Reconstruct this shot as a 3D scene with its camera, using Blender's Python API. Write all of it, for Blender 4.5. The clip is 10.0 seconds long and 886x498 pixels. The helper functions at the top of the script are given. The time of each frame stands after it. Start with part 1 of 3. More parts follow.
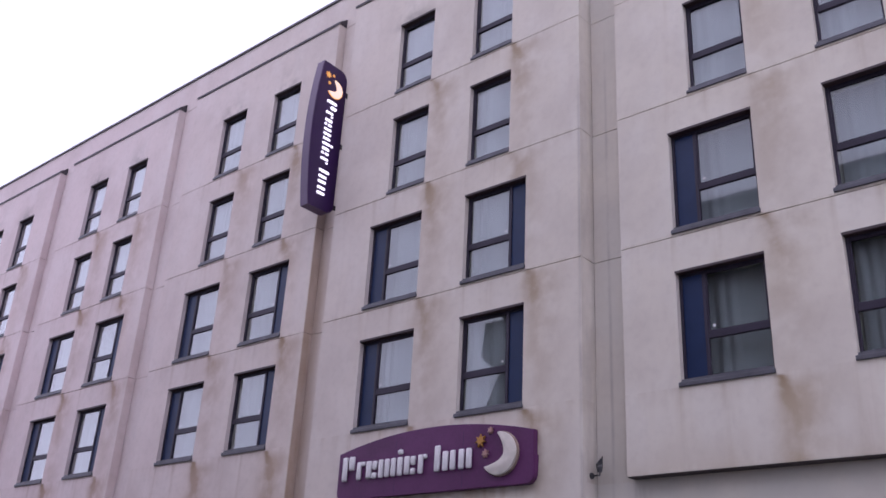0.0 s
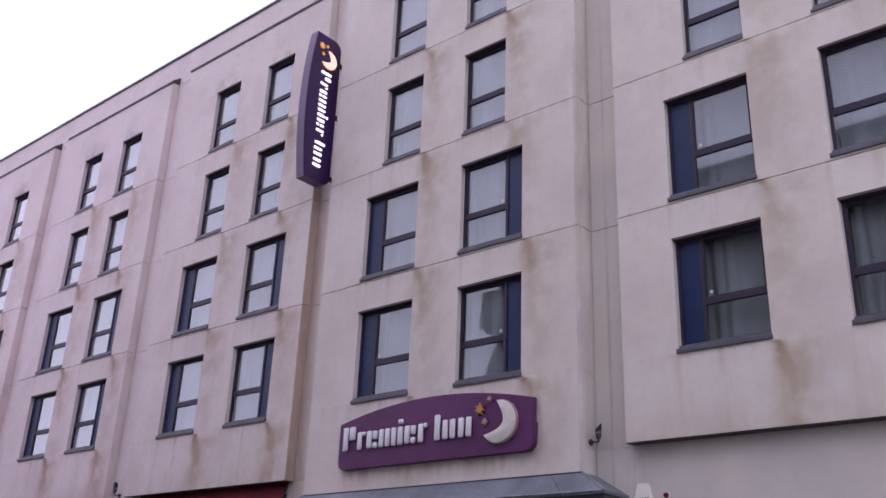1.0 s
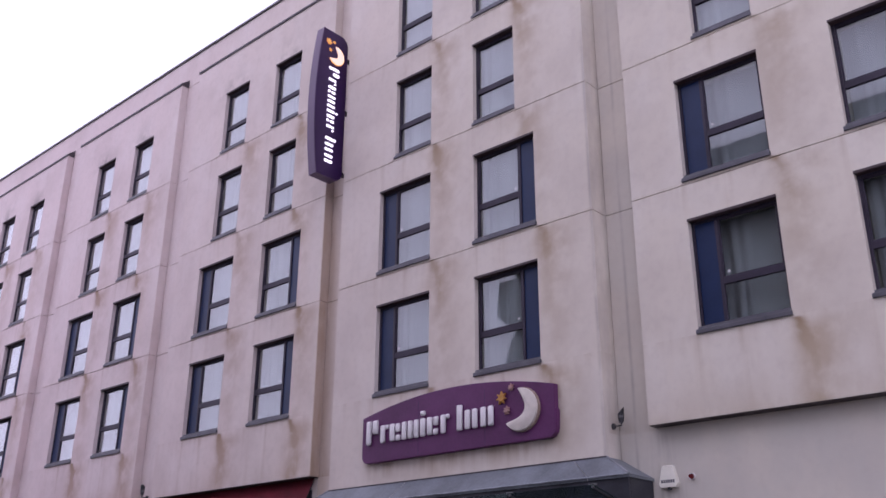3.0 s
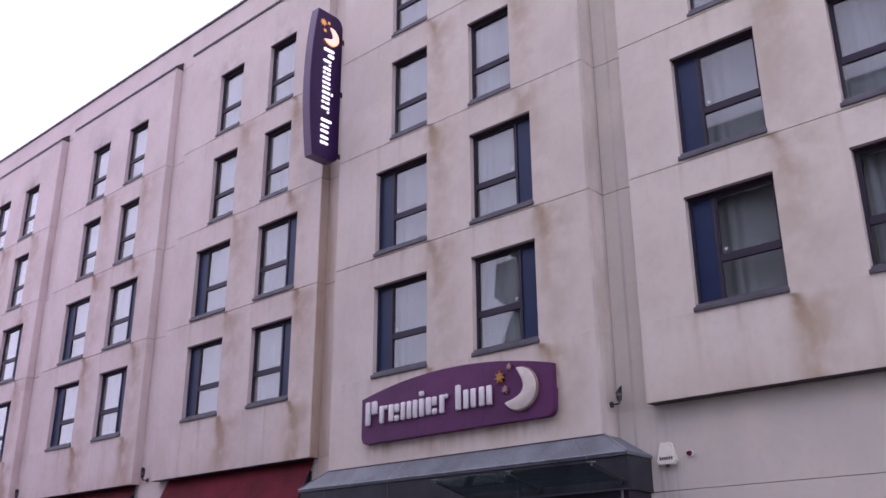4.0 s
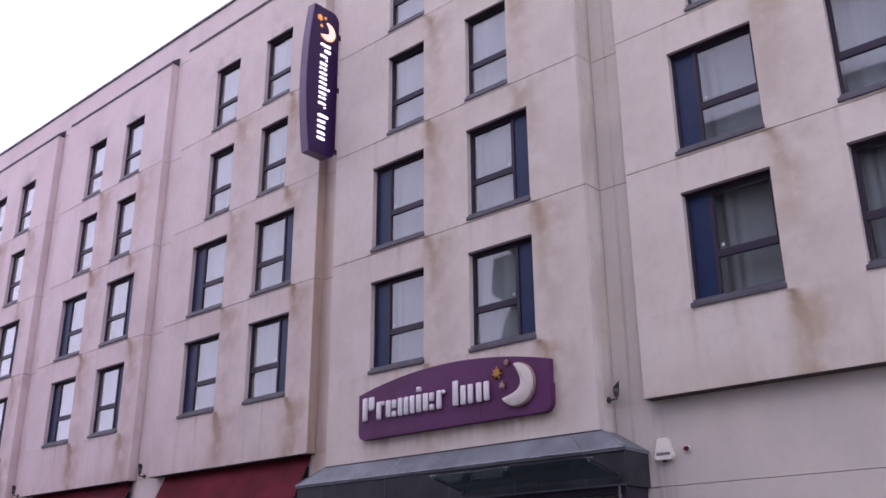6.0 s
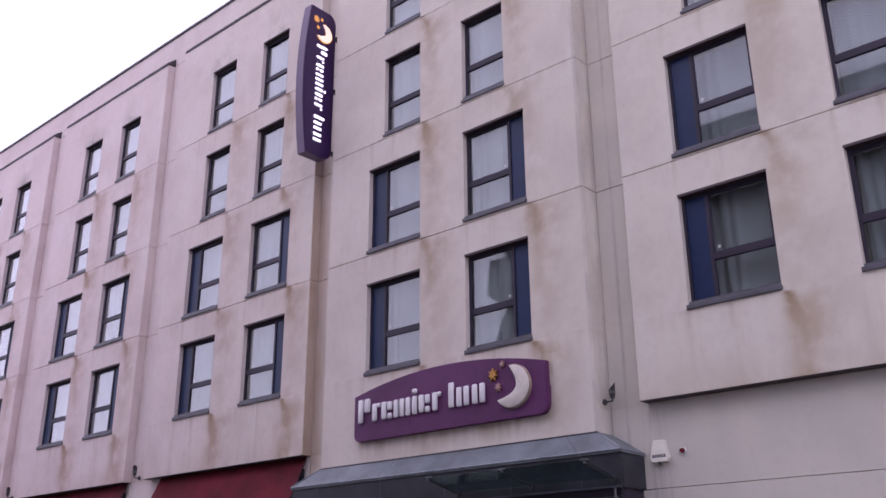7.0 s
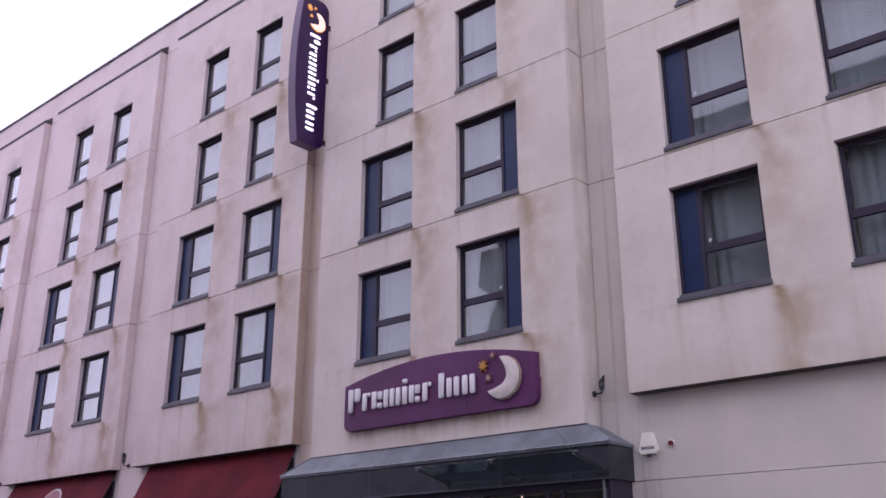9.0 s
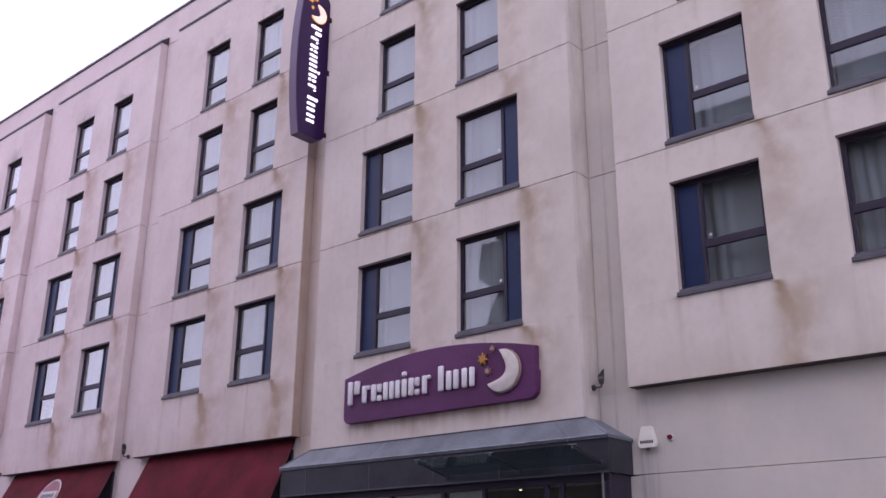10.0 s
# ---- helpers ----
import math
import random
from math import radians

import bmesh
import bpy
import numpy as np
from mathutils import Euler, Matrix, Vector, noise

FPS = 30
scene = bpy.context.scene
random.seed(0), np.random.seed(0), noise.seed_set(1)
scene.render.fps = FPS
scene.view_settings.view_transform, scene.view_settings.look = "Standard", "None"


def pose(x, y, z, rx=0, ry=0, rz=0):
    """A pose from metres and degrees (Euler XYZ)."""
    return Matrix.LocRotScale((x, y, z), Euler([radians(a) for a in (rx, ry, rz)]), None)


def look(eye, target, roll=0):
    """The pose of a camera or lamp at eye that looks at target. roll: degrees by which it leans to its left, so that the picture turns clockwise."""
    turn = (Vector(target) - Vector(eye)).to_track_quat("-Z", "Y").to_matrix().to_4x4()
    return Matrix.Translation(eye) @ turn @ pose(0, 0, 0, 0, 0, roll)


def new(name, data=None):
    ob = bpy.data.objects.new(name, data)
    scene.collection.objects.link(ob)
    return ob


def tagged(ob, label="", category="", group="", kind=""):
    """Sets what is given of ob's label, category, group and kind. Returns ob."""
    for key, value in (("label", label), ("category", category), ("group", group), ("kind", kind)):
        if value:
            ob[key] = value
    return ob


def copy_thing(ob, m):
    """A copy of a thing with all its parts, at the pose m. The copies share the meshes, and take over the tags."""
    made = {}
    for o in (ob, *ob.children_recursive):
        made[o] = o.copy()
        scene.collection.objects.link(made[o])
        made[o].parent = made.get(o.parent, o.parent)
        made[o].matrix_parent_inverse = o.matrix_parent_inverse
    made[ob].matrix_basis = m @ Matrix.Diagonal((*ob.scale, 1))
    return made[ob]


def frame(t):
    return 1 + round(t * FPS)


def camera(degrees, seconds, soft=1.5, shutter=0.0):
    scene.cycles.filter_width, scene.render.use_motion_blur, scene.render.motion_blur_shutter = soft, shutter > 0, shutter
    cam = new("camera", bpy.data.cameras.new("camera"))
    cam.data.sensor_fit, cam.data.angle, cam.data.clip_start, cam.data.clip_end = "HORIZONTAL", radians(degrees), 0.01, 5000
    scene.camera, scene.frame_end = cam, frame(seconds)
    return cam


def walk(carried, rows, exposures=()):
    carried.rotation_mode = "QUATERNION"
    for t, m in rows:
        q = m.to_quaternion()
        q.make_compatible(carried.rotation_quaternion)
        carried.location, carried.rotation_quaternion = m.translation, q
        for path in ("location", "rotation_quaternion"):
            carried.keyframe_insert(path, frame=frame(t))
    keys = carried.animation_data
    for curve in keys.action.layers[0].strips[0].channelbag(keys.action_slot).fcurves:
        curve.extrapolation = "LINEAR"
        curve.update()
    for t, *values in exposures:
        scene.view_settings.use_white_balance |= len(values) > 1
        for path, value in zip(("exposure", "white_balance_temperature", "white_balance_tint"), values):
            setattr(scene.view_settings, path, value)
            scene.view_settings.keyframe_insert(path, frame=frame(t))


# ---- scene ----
cam = camera(50.5, 10.0, soft=1.6)
PATH = [
    (0.0, (12.914, -13.836, 1.652), (11.704, -12.466, 2.464), 3.2),
    (0.5, (12.923, -13.901, 1.661), (11.725, -12.509, 2.452), 2.9),
    (1.0, (12.916, -13.862, 1.644), (11.698, -12.467, 2.398), 2.3),
    (1.5, (12.905, -13.865, 1.637), (11.669, -12.475, 2.372), 1.9),
    (2.0, (12.898, -13.86, 1.637), (11.646, -12.481, 2.366), 1.4),
    (2.5, (12.906, -13.859, 1.624), (11.658, -12.484, 2.365), 0.7),
    (4.0, (12.891, -13.86, 1.594), (11.641, -12.465, 2.296), -0.3),
    (4.5, (12.884, -13.865, 1.585), (11.629, -12.466, 2.267), -0.4),
    (5.0, (12.88, -13.842, 1.593), (11.626, -12.441, 2.273), -0.4),
    (5.5, (12.884, -13.843, 1.611), (11.632, -12.442, 2.297), -0.4),
    (7.0, (12.871, -13.831, 1.6), (11.631, -12.426, 2.297), -0.4),
    (7.5, (12.871, -13.844, 1.599), (11.63, -12.431, 2.28), -0.3),
    (8.0, (12.873, -13.857, 1.608), (11.642, -12.434, 2.285), -0.2),
    (8.5, (12.868, -13.832, 1.603), (11.641, -12.407, 2.283), -0.1),
    (9.0, (12.87, -13.842, 1.604), (11.639, -12.419, 2.282), -0.0),
    (9.5, (12.877, -13.84, 1.611), (11.642, -12.417, 2.28), 0.2),
    (10.0, (12.871, -13.835, 1.614), (11.636, -12.409, 2.277), 0.3),
]
walk(cam, [(t, look(e, g, r)) for t, e, g, r in PATH],
     exposures=[(0.0, -0.16, 5700, 32.5), (1.0, -0.14, 5770, 35), (2.5, -0.10, 5820, 37), (4.5, -0.06, 5850, 38), (10.0, -0.01, 5870, 38.5)])

# ---- world and light: bright overcast ----
SUN_EL, SUN_AZ = 62.0, 212.0
world = bpy.data.worlds.new("overcast_sky")
scene.world = world
world.use_nodes = True
wn, wl = world.node_tree.nodes, world.node_tree.links
wn.clear()
sky = wn.new("ShaderNodeTexSky")
sky.sky_type, sky.sun_disc = "NISHITA", False
sky.sun_elevation, sky.sun_rotation = radians(SUN_EL), radians(SUN_AZ)
sky.air_density, sky.dust_density, sky.ozone_density = 1.0, 4.0, 1.0
hsv = wn.new("ShaderNodeHueSaturation")
hsv.inputs["Saturation"].default_value = 0.12
bgd, wout = wn.new("ShaderNodeBackground"), wn.new("ShaderNodeOutputWorld")
bgd.inputs["Strength"].default_value = 0.15
wl.new(sky.outputs[0], hsv.inputs["Color"])
veil = wn.new("ShaderNodeMix")  # cloud deck: an even layer over the clear sky's gradient
veil.data_type = "RGBA"
veil.inputs[0].default_value = 0.85
veil.inputs[7].default_value = (8.6, 8.8, 9.2, 1)
wl.new(hsv.outputs[0], veil.inputs[6])
wl.new(veil.outputs[2], bgd.inputs["Color"])
wl.new(bgd.outputs[0], wout.inputs[0])
sun = new("sun", bpy.data.lights.new("sun", "SUN"))
sun.data.energy, sun.data.angle, sun.data.color = 0.75, radians(135), (1.0, 0.96, 0.9)
az, el = radians(SUN_AZ), radians(SUN_EL)
sun.matrix_world = look((0, 0, 40), (-math.sin(az) * math.cos(el) * 10, -math.cos(az) * math.cos(el) * 10, 40 - math.sin(el) * 10))


# ---- materials ----
def mat(name, base, rough=0.6, metal=0.0, vary=0.12, scale=3.0, bump=0.0, bump_scale=60.0, tint=None, spec=0.5):
    m = bpy.data.materials.new(name)
    m.use_nodes = True
    n, l = m.node_tree.nodes, m.node_tree.links
    b = n["Principled BSDF"]
    b.inputs["Roughness"].default_value, b.inputs["Metallic"].default_value = rough, metal
    b.inputs["Specular IOR Level"].default_value = spec
    geo = n.new("ShaderNodeNewGeometry")
    big, fine = n.new("ShaderNodeTexNoise"), n.new("ShaderNodeTexNoise")
    big.inputs["Scale"].default_value, big.inputs["Detail"].default_value = scale, 5
    fine.inputs["Scale"].default_value, fine.inputs["Detail"].default_value = scale * 14, 3
    l.new(geo.outputs["Position"], big.inputs["Vector"])
    l.new(geo.outputs["Position"], fine.inputs["Vector"])
    add = n.new("ShaderNodeMath")
    add.operation = "MULTIPLY_ADD"
    add.inputs[1].default_value = 0.35
    l.new(fine.outputs[0], add.inputs[0])
    l.new(big.outputs[0], add.inputs[2])
    ramp = n.new("ShaderNodeValToRGB")
    ramp.color_ramp.elements[0].position, ramp.color_ramp.elements[1].position = 0.45, 0.9
    other = tint or tuple(c * (1 - 2 * vary) for c in base)
    ramp.color_ramp.elements[0].color = (*base, 1)
    ramp.color_ramp.elements[1].color = (*other, 1)
    l.new(add.outputs[0], ramp.inputs[0])
    l.new(ramp.outputs[0], b.inputs["Base Color"])
    if bump:
        grain, bp = n.new("ShaderNodeTexNoise"), n.new("ShaderNodeBump")
        grain.inputs["Scale"].default_value, grain.inputs["Detail"].default_value = bump_scale, 4
        bp.inputs["Strength"].default_value, bp.inputs["Distance"].default_value = bump, 0.01
        l.new(geo.outputs["Position"], grain.inputs["Vector"])
        l.new(grain.outputs[0], bp.inputs["Height"])
        l.new(bp.outputs[0], b.inputs["Normal"])
    return m


PITCH, SILL, STOREY = 7.57, 6.1, 2.8


def sill_row(row):
    return SILL + STOREY * row


def render_mat():
    """Cream painted render: fine grain, blotches, and rust-brown runs of dirt below the ends of the window sills."""
    m = bpy.data.materials.new("cream_render")
    m.use_nodes = True
    n, l = m.node_tree.nodes, m.node_tree.links
    b = n["Principled BSDF"]
    b.inputs["Roughness"].default_value = 0.85
    b.inputs["Specular IOR Level"].default_value = 0.25

    def math_node(op, a, c=None, d=None):
        k = n.new("ShaderNodeMath")
        k.operation = op
        for i, v in enumerate((a, c, d)):
            if v is None:
                continue
            if isinstance(v, (int, float)):
                k.inputs[i].default_value = v
            else:
                l.new(v, k.inputs[i])
        return k.outputs[0]

    def noise_at(vec, scale, detail=4):
        k = n.new("ShaderNodeTexNoise")
        k.inputs["Scale"].default_value, k.inputs["Detail"].default_value = scale, detail
        l.new(vec, k.inputs["Vector"])
        return k.outputs[0]

    def stretched(sx, sy, sz):
        k = n.new("ShaderNodeVectorMath")
        k.operation = "MULTIPLY"
        l.new(geo.outputs["Position"], k.inputs[0])
        k.inputs[1].default_value = (sx, sy, sz)
        return k.outputs[0]

    def mix(fac, a, c):
        k = n.new("ShaderNodeMix")
        k.data_type = "RGBA"
        l.new(fac, k.inputs[0])
        for i, v in ((6, a), (7, c)):
            if isinstance(v, tuple):
                k.inputs[i].default_value = (*v, 1)
            else:
                l.new(v, k.inputs[i])
        return k.outputs[2]

    def smooth(v, lo, hi):
        k = n.new("ShaderNodeMapRange")
        k.interpolation_type = "SMOOTHSTEP"
        l.new(v, k.inputs[0])
        k.inputs[1].default_value, k.inputs[2].default_value = lo, hi
        return k.outputs[0]

    def mul(*v):
        total = v[0]
        for k in v[1:]:
            total = math_node("MULTIPLY", total, k)
        return total

    def inv(v):
        return math_node("SUBTRACT", 1.0, v)

    def decay(v, rate):
        return math_node("POWER", 2.718, math_node("MULTIPLY", v, -rate))

    def bell(v, centre, width):
        d = math_node("DIVIDE", math_node("SUBTRACT", v, centre), width)
        return decay(math_node("MULTIPLY", d, d), 1.0)

    def add(*v):
        total = v[0]
        for k in v[1:]:
            total = math_node("ADD", total, k)
        return total

    def band(v, a0, a1, b0, b1):
        return mul(smooth(v, a0, a1), inv(smooth(v, b0, b1)))

    sill_head = SILL + 3 * STOREY + 2.07
    geo = n.new("ShaderNodeNewGeometry")
    sep = n.new("ShaderNodeSeparateXYZ")
    l.new(geo.outputs["Position"], sep.inputs[0])
    x, y, z = sep.outputs
    streak = noise_at(stretched(5.0, 5.0, 0.35), 1.0, 5)
    hair = noise_at(stretched(16.0, 16.0, 0.5), 1.0, 4)
    smear = noise_at(stretched(2.6, 2.6, 0.8), 1.0, 6)
    blotch = noise_at(geo.outputs["Position"], 0.55, 5)
    patch = noise_at(stretched(1, 1, 0.7), 0.9, 6)
    mottle = noise_at(geo.outputs["Position"], 2.2, 7)
    fine = noise_at(geo.outputs["Position"], 7.0, 6)
    chance = noise_at(stretched(0.35, 0.35, 0.42), 1.0, 2)
    # distance below the sill line of the storey above, 0 to one storey, and place along the bay
    below = math_node("SUBTRACT", STOREY, math_node("MODULO", math_node("ADD", z, 10 * STOREY - SILL), STOREY))
    wob = math_node("MULTIPLY", math_node("SUBTRACT", noise_at(stretched(0.6, 1, 1.2), 2.2, 6), 0.5), 0.3)
    u = math_node("ADD", math_node("MODULO", math_node("ADD", x, 20 * PITCH + 3.0), PITCH), wob)
    narrow = smooth(z, sill_row(1) - 0.02, sill_row(1) + 0.02)
    # water leaves the sill at its end, bends outwards and falls
    bend = math_node("MULTIPLY", inv(decay(below, 4.0)), 0.17)
    across = math_node("SUBTRACT", u, bend)
    spread = math_node("MULTIPLY_ADD", math_node("MINIMUM", below, 1.2), 0.17, 0.085)
    reach = mul(smooth(below, 0.0, 0.07), add(decay(below, 1.0), 0.03, mul(inv(smooth(z, SILL - 0.02, SILL + 0.02)), 0.3)))

    def run_at(corner, gain):
        d = math_node("DIVIDE", math_node("SUBTRACT", across, corner), spread)
        return mul(decay(math_node("MULTIPLY", d, d), 1.0), gain)

    outer = math_node("MULTIPLY_ADD", narrow, -0.46, 5.9)
    inner = 3.04
    strong = math_node("MULTIPLY_ADD", smooth(chance, 0.35, 0.65), 0.75, 0.45)
    core = mul(add(run_at(inner, 1.0), run_at(outer, 1.0)), reach, smooth(smear, 0.15, 0.7), smooth(mottle, 0.15, 0.6), strong, 0.85)
    weak = mul(add(bell(u, 1.42, 0.12), bell(u, 4.28, 0.14), bell(u, 2.2, 0.1), bell(u, 5.0, 0.12)), reach, smooth(streak, 0.4, 0.7), 0.3)
    halo = mul(add(bell(u, 3.42, 0.42), bell(u, math_node("ADD", outer, 0.36), 0.42)), math_node("ADD", decay(below, 0.75), 0.12), smooth(below, 0.0, 0.3), smooth(mottle, 0.2, 0.65), 0.72)
    lip = mul(decay(below, 6.0), smooth(streak, 0.35, 0.7), 0.25)
    walls = mul(inv(smooth(y, 0.36, 0.42)), smooth(z, 3.7, 4.8), inv(smooth(z, sill_row(3) - 0.02, sill_row(3) + 0.02)))
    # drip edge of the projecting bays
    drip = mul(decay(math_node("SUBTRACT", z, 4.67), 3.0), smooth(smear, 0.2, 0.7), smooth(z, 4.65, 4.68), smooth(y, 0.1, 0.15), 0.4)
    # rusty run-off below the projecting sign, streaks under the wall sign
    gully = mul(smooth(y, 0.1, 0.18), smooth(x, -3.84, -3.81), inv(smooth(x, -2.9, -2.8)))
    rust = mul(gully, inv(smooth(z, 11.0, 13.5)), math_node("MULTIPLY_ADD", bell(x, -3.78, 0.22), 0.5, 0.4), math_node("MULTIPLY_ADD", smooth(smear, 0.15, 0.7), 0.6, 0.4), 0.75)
    sign_run = mul(band(z, 4.2, 4.66, 4.66, 4.9), band(x, -2.0, -1.4, 2.6, 3.4), smooth(streak, 0.3, 0.7), smooth(smear, 0.2, 0.7), 0.75)
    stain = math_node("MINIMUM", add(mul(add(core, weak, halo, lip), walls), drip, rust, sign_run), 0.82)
    deep = mul(add(run_at(inner, 1.0), run_at(outer, 1.0)), smooth(below, 0.01, 0.06), decay(below, 4.2), smooth(smear, 0.0, 0.6), strong, walls, 0.85)
    # soot over the top windows
    lift = math_node("SUBTRACT", z, sill_head)
    soot = mul(add(bell(u, 2.3, 0.55), bell(u, 4.75, 0.5)), decay(math_node("MAXIMUM", lift, 0.0), 3.0), smooth(z, 16.3, 16.57), smooth(mottle, 0.32, 0.62), 0.62)
    # grey wash: grime on recess and ground floor, plus the recess's shade as colour
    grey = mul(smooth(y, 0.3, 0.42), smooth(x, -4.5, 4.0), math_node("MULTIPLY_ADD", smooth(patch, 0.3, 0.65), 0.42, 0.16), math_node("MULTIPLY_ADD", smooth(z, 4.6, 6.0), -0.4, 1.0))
    lines = mul(add(bell(x, 4.14, 0.035), bell(x, 4.5, 0.03), mul(bell(x, 4.95, 0.2), inv(smooth(z, 4.5, 4.66)), smooth(hair, 0.3, 0.65)), mul(bell(x, 5.3, 0.12), inv(smooth(z, 3.5, 3.9)), smooth(hair, 0.35, 0.65), 0.7)), inv(smooth(z, 10.0, 15.0)), smooth(smear, 0.3, 0.65), 0.45)
    lens_tint = smooth(x, -19.0, 8.0)  # the lens's colour shading, put into the paint: pinker far off, creamier near
    tone = mix(smooth(blotch, 0.35, 0.7), mix(lens_tint, (0.725, 0.605, 0.59), (0.71, 0.65, 0.545)), mix(lens_tint, (0.66, 0.548, 0.533), (0.64, 0.583, 0.497)))
    tone = mix(mul(smooth(patch, 0.42, 0.68), 0.6), tone, mix(lens_tint, (0.745, 0.645, 0.635), (0.735, 0.69, 0.605)))
    tone = mix(mul(smooth(streak, 0.5, 0.78), 0.06), tone, (0.45, 0.385, 0.33))
    tone = mix(mul(smooth(mottle, 0.42, 0.8), 0.09), tone, (0.5, 0.425, 0.35))
    tone = mix(mul(smooth(fine, 0.42, 0.8), 0.15), tone, (0.44, 0.38, 0.33))
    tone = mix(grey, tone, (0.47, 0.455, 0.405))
    tone = mix(mul(stain, 0.88), tone, mix(lens_tint, (0.36, 0.225, 0.15), (0.37, 0.268, 0.155)))
    tone = mix(math_node("MINIMUM", deep, 0.75), tone, (0.25, 0.16, 0.08))
    tone = mix(soot, tone, (0.16, 0.14, 0.13))
    tone = mix(lines, tone, (0.2, 0.175, 0.16))
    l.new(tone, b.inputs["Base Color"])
    grain, bp = noise_at(geo.outputs["Position"], 110.0, 3), n.new("ShaderNodeBump")
    bp.inputs["Strength"].default_value, bp.inputs["Distance"].default_value = 0.25, 0.004
    l.new(grain, bp.inputs["Height"])
    l.new(bp.outputs[0], b.inputs["Normal"])
    return m


def glass_mat(name, base, tint=(0.80, 0.85, 0.835), rise=2.9):
    """Clear pane: sees through, with a mirror gloss that grows towards a grazing view. base: the gloss seen square on, for each face."""
    m = bpy.data.materials.new(name)
    m.use_nodes = True
    n, l = m.node_tree.nodes, m.node_tree.links
    n.clear()
    out, mixer = n.new("ShaderNodeOutputMaterial"), n.new("ShaderNodeMixShader")
    clear, gloss, lw = n.new("ShaderNodeBsdfTransparent"), n.new("ShaderNodeBsdfGlossy"), n.new("ShaderNodeLayerWeight")
    power, scale = n.new("ShaderNodeMath"), n.new("ShaderNodeMath")
    clear.inputs[0].default_value = (*tint, 1)
    gloss.inputs["Roughness"].default_value = 0.012
    gloss.inputs["Color"].default_value = (0.97, 0.96, 1.0, 1)
    lw.inputs["Blend"].default_value = 0.5
    power.operation, scale.operation = "POWER", "MULTIPLY_ADD"
    power.inputs[1].default_value = rise
    scale.inputs[1].default_value, scale.inputs[2].default_value = 1 - base, base
    l.new(lw.outputs["Facing"], power.inputs[0])
    l.new(power.outputs[0], scale.inputs[0])
    l.new(scale.outputs[0], mixer.inputs[0])
    l.new(clear.outputs[0], mixer.inputs[1])
    l.new(gloss.outputs[0], mixer.inputs[2])
    l.new(mixer.outputs[0], out.inputs[0])
    return m


def lit_mat(name, color, strength):
    m = mat(name, color, 0.4)
    b = m.node_tree.nodes["Principled BSDF"]
    b.inputs["Emission Color"].default_value = (*color, 1)
    b.inputs["Emission Strength"].default_value = strength
    return m


RENDER = render_mat()
GLASS = glass_mat("double_glazing", 0.06)
CANOPY_GLASS = glass_mat("canopy_glass", 0.025, (0.58, 0.68, 0.67), 6.0)
FRAME = mat("anthracite_frame", (0.04, 0.032, 0.052), 0.5, 0.0, 0.15, 2.0, spec=0.3)
SILL_METAL = mat("grey_sill_metal", (0.12, 0.118, 0.135), 0.5, 0.2, 0.2, 4.0)
BLUE = mat("navy_panel", (0.012, 0.028, 0.085), 0.4, 0.0, 0.1, 2.0, spec=0.3)
HEAD = mat("brown_head_trim", (0.058, 0.035, 0.037), 0.6)
FLASHING = mat("dark_flashing", (0.07, 0.06, 0.068), 0.5, 0.2, 0.2, 3.0)
SOFFIT_SHADE = mat("soffit_shade_brown", (0.06, 0.045, 0.045), 0.7, 0.0, 0.2, 3.0)
NET = mat("net_curtain", (0.53, 0.51, 0.56), 0.9, 0.0, 0.08, 2.0)
ROOM = mat("room_plaster", (0.22, 0.21, 0.2), 0.9, 0.0, 0.1, 1.0)
PURPLE = mat("purple_sign_board", (0.135, 0.036, 0.124), 0.45, 0.0, 0.16, 1.3, spec=0.3)
PURPLE_SIDE = mat("purple_sign_rim", (0.1, 0.05, 0.125), 0.4, 0.0, 0.1, 1.5)
PURPLE_DEEP = mat("deep_purple_face", (0.035, 0.008, 0.075), 0.35, 0.0, 0.1, 1.5)
WHITE = mat("white_acrylic", (0.8, 0.78, 0.78), 0.4, 0.0, 0.06, 4.0)
CREAM = mat("ivory_moon", (0.74, 0.68, 0.6), 0.45, 0.0, 0.1, 5.0)
GOLD = mat("gold_star", (0.55, 0.28, 0.06), 0.35, 0.4, 0.15, 8.0)
TAN = mat("tan_rim", (0.42, 0.31, 0.24), 0.45, 0.1, 0.15, 6.0)
ROSE = mat("rose_star", (0.5, 0.3, 0.26), 0.4, 0.2, 0.15, 8.0)
LIT_WHITE = lit_mat("lit_letter", (1.0, 0.97, 0.95), 1.3)
LIT_MOON = lit_mat("lit_moon", (1.0, 0.78, 0.55), 0.8)
LIT_STAR = lit_mat("lit_star", (1.0, 0.5, 0.12), 0.5)
SLATE = mat("slate_grey_cladding", (0.04, 0.042, 0.055), 0.42, 0.1, 0.28, 1.7)
LEAD = mat("lead_roof_sheet", (0.2, 0.225, 0.25), 0.5, 0.3, 0.24, 1.4)
FASCIA_EDGE = mat("slate_edge_trim", (0.075, 0.08, 0.1), 0.45, 0.1, 0.25, 5.0)
# paler lead: the highlight on eave and hip edges, put into the colour
LEAD_HIGHLIGHT = mat("lead_roll_highlight", (0.3, 0.32, 0.35), 0.5, 0.3, 0.3, 4.0)
STEEL = mat("brushed_steel", (0.42, 0.42, 0.42), 0.4, 0.8)
DULL_STEEL = mat("dull_steel", (0.2, 0.2, 0.2), 0.45, 0.7)
RED = mat("wine_red_canvas", (0.3, 0.02, 0.043), 0.8, 0.0, 0.24, 1.1, 0.2, 150)
LOGO = mat("faded_print", (0.36, 0.16, 0.185), 0.8, 0.0, 0.1, 8.0)
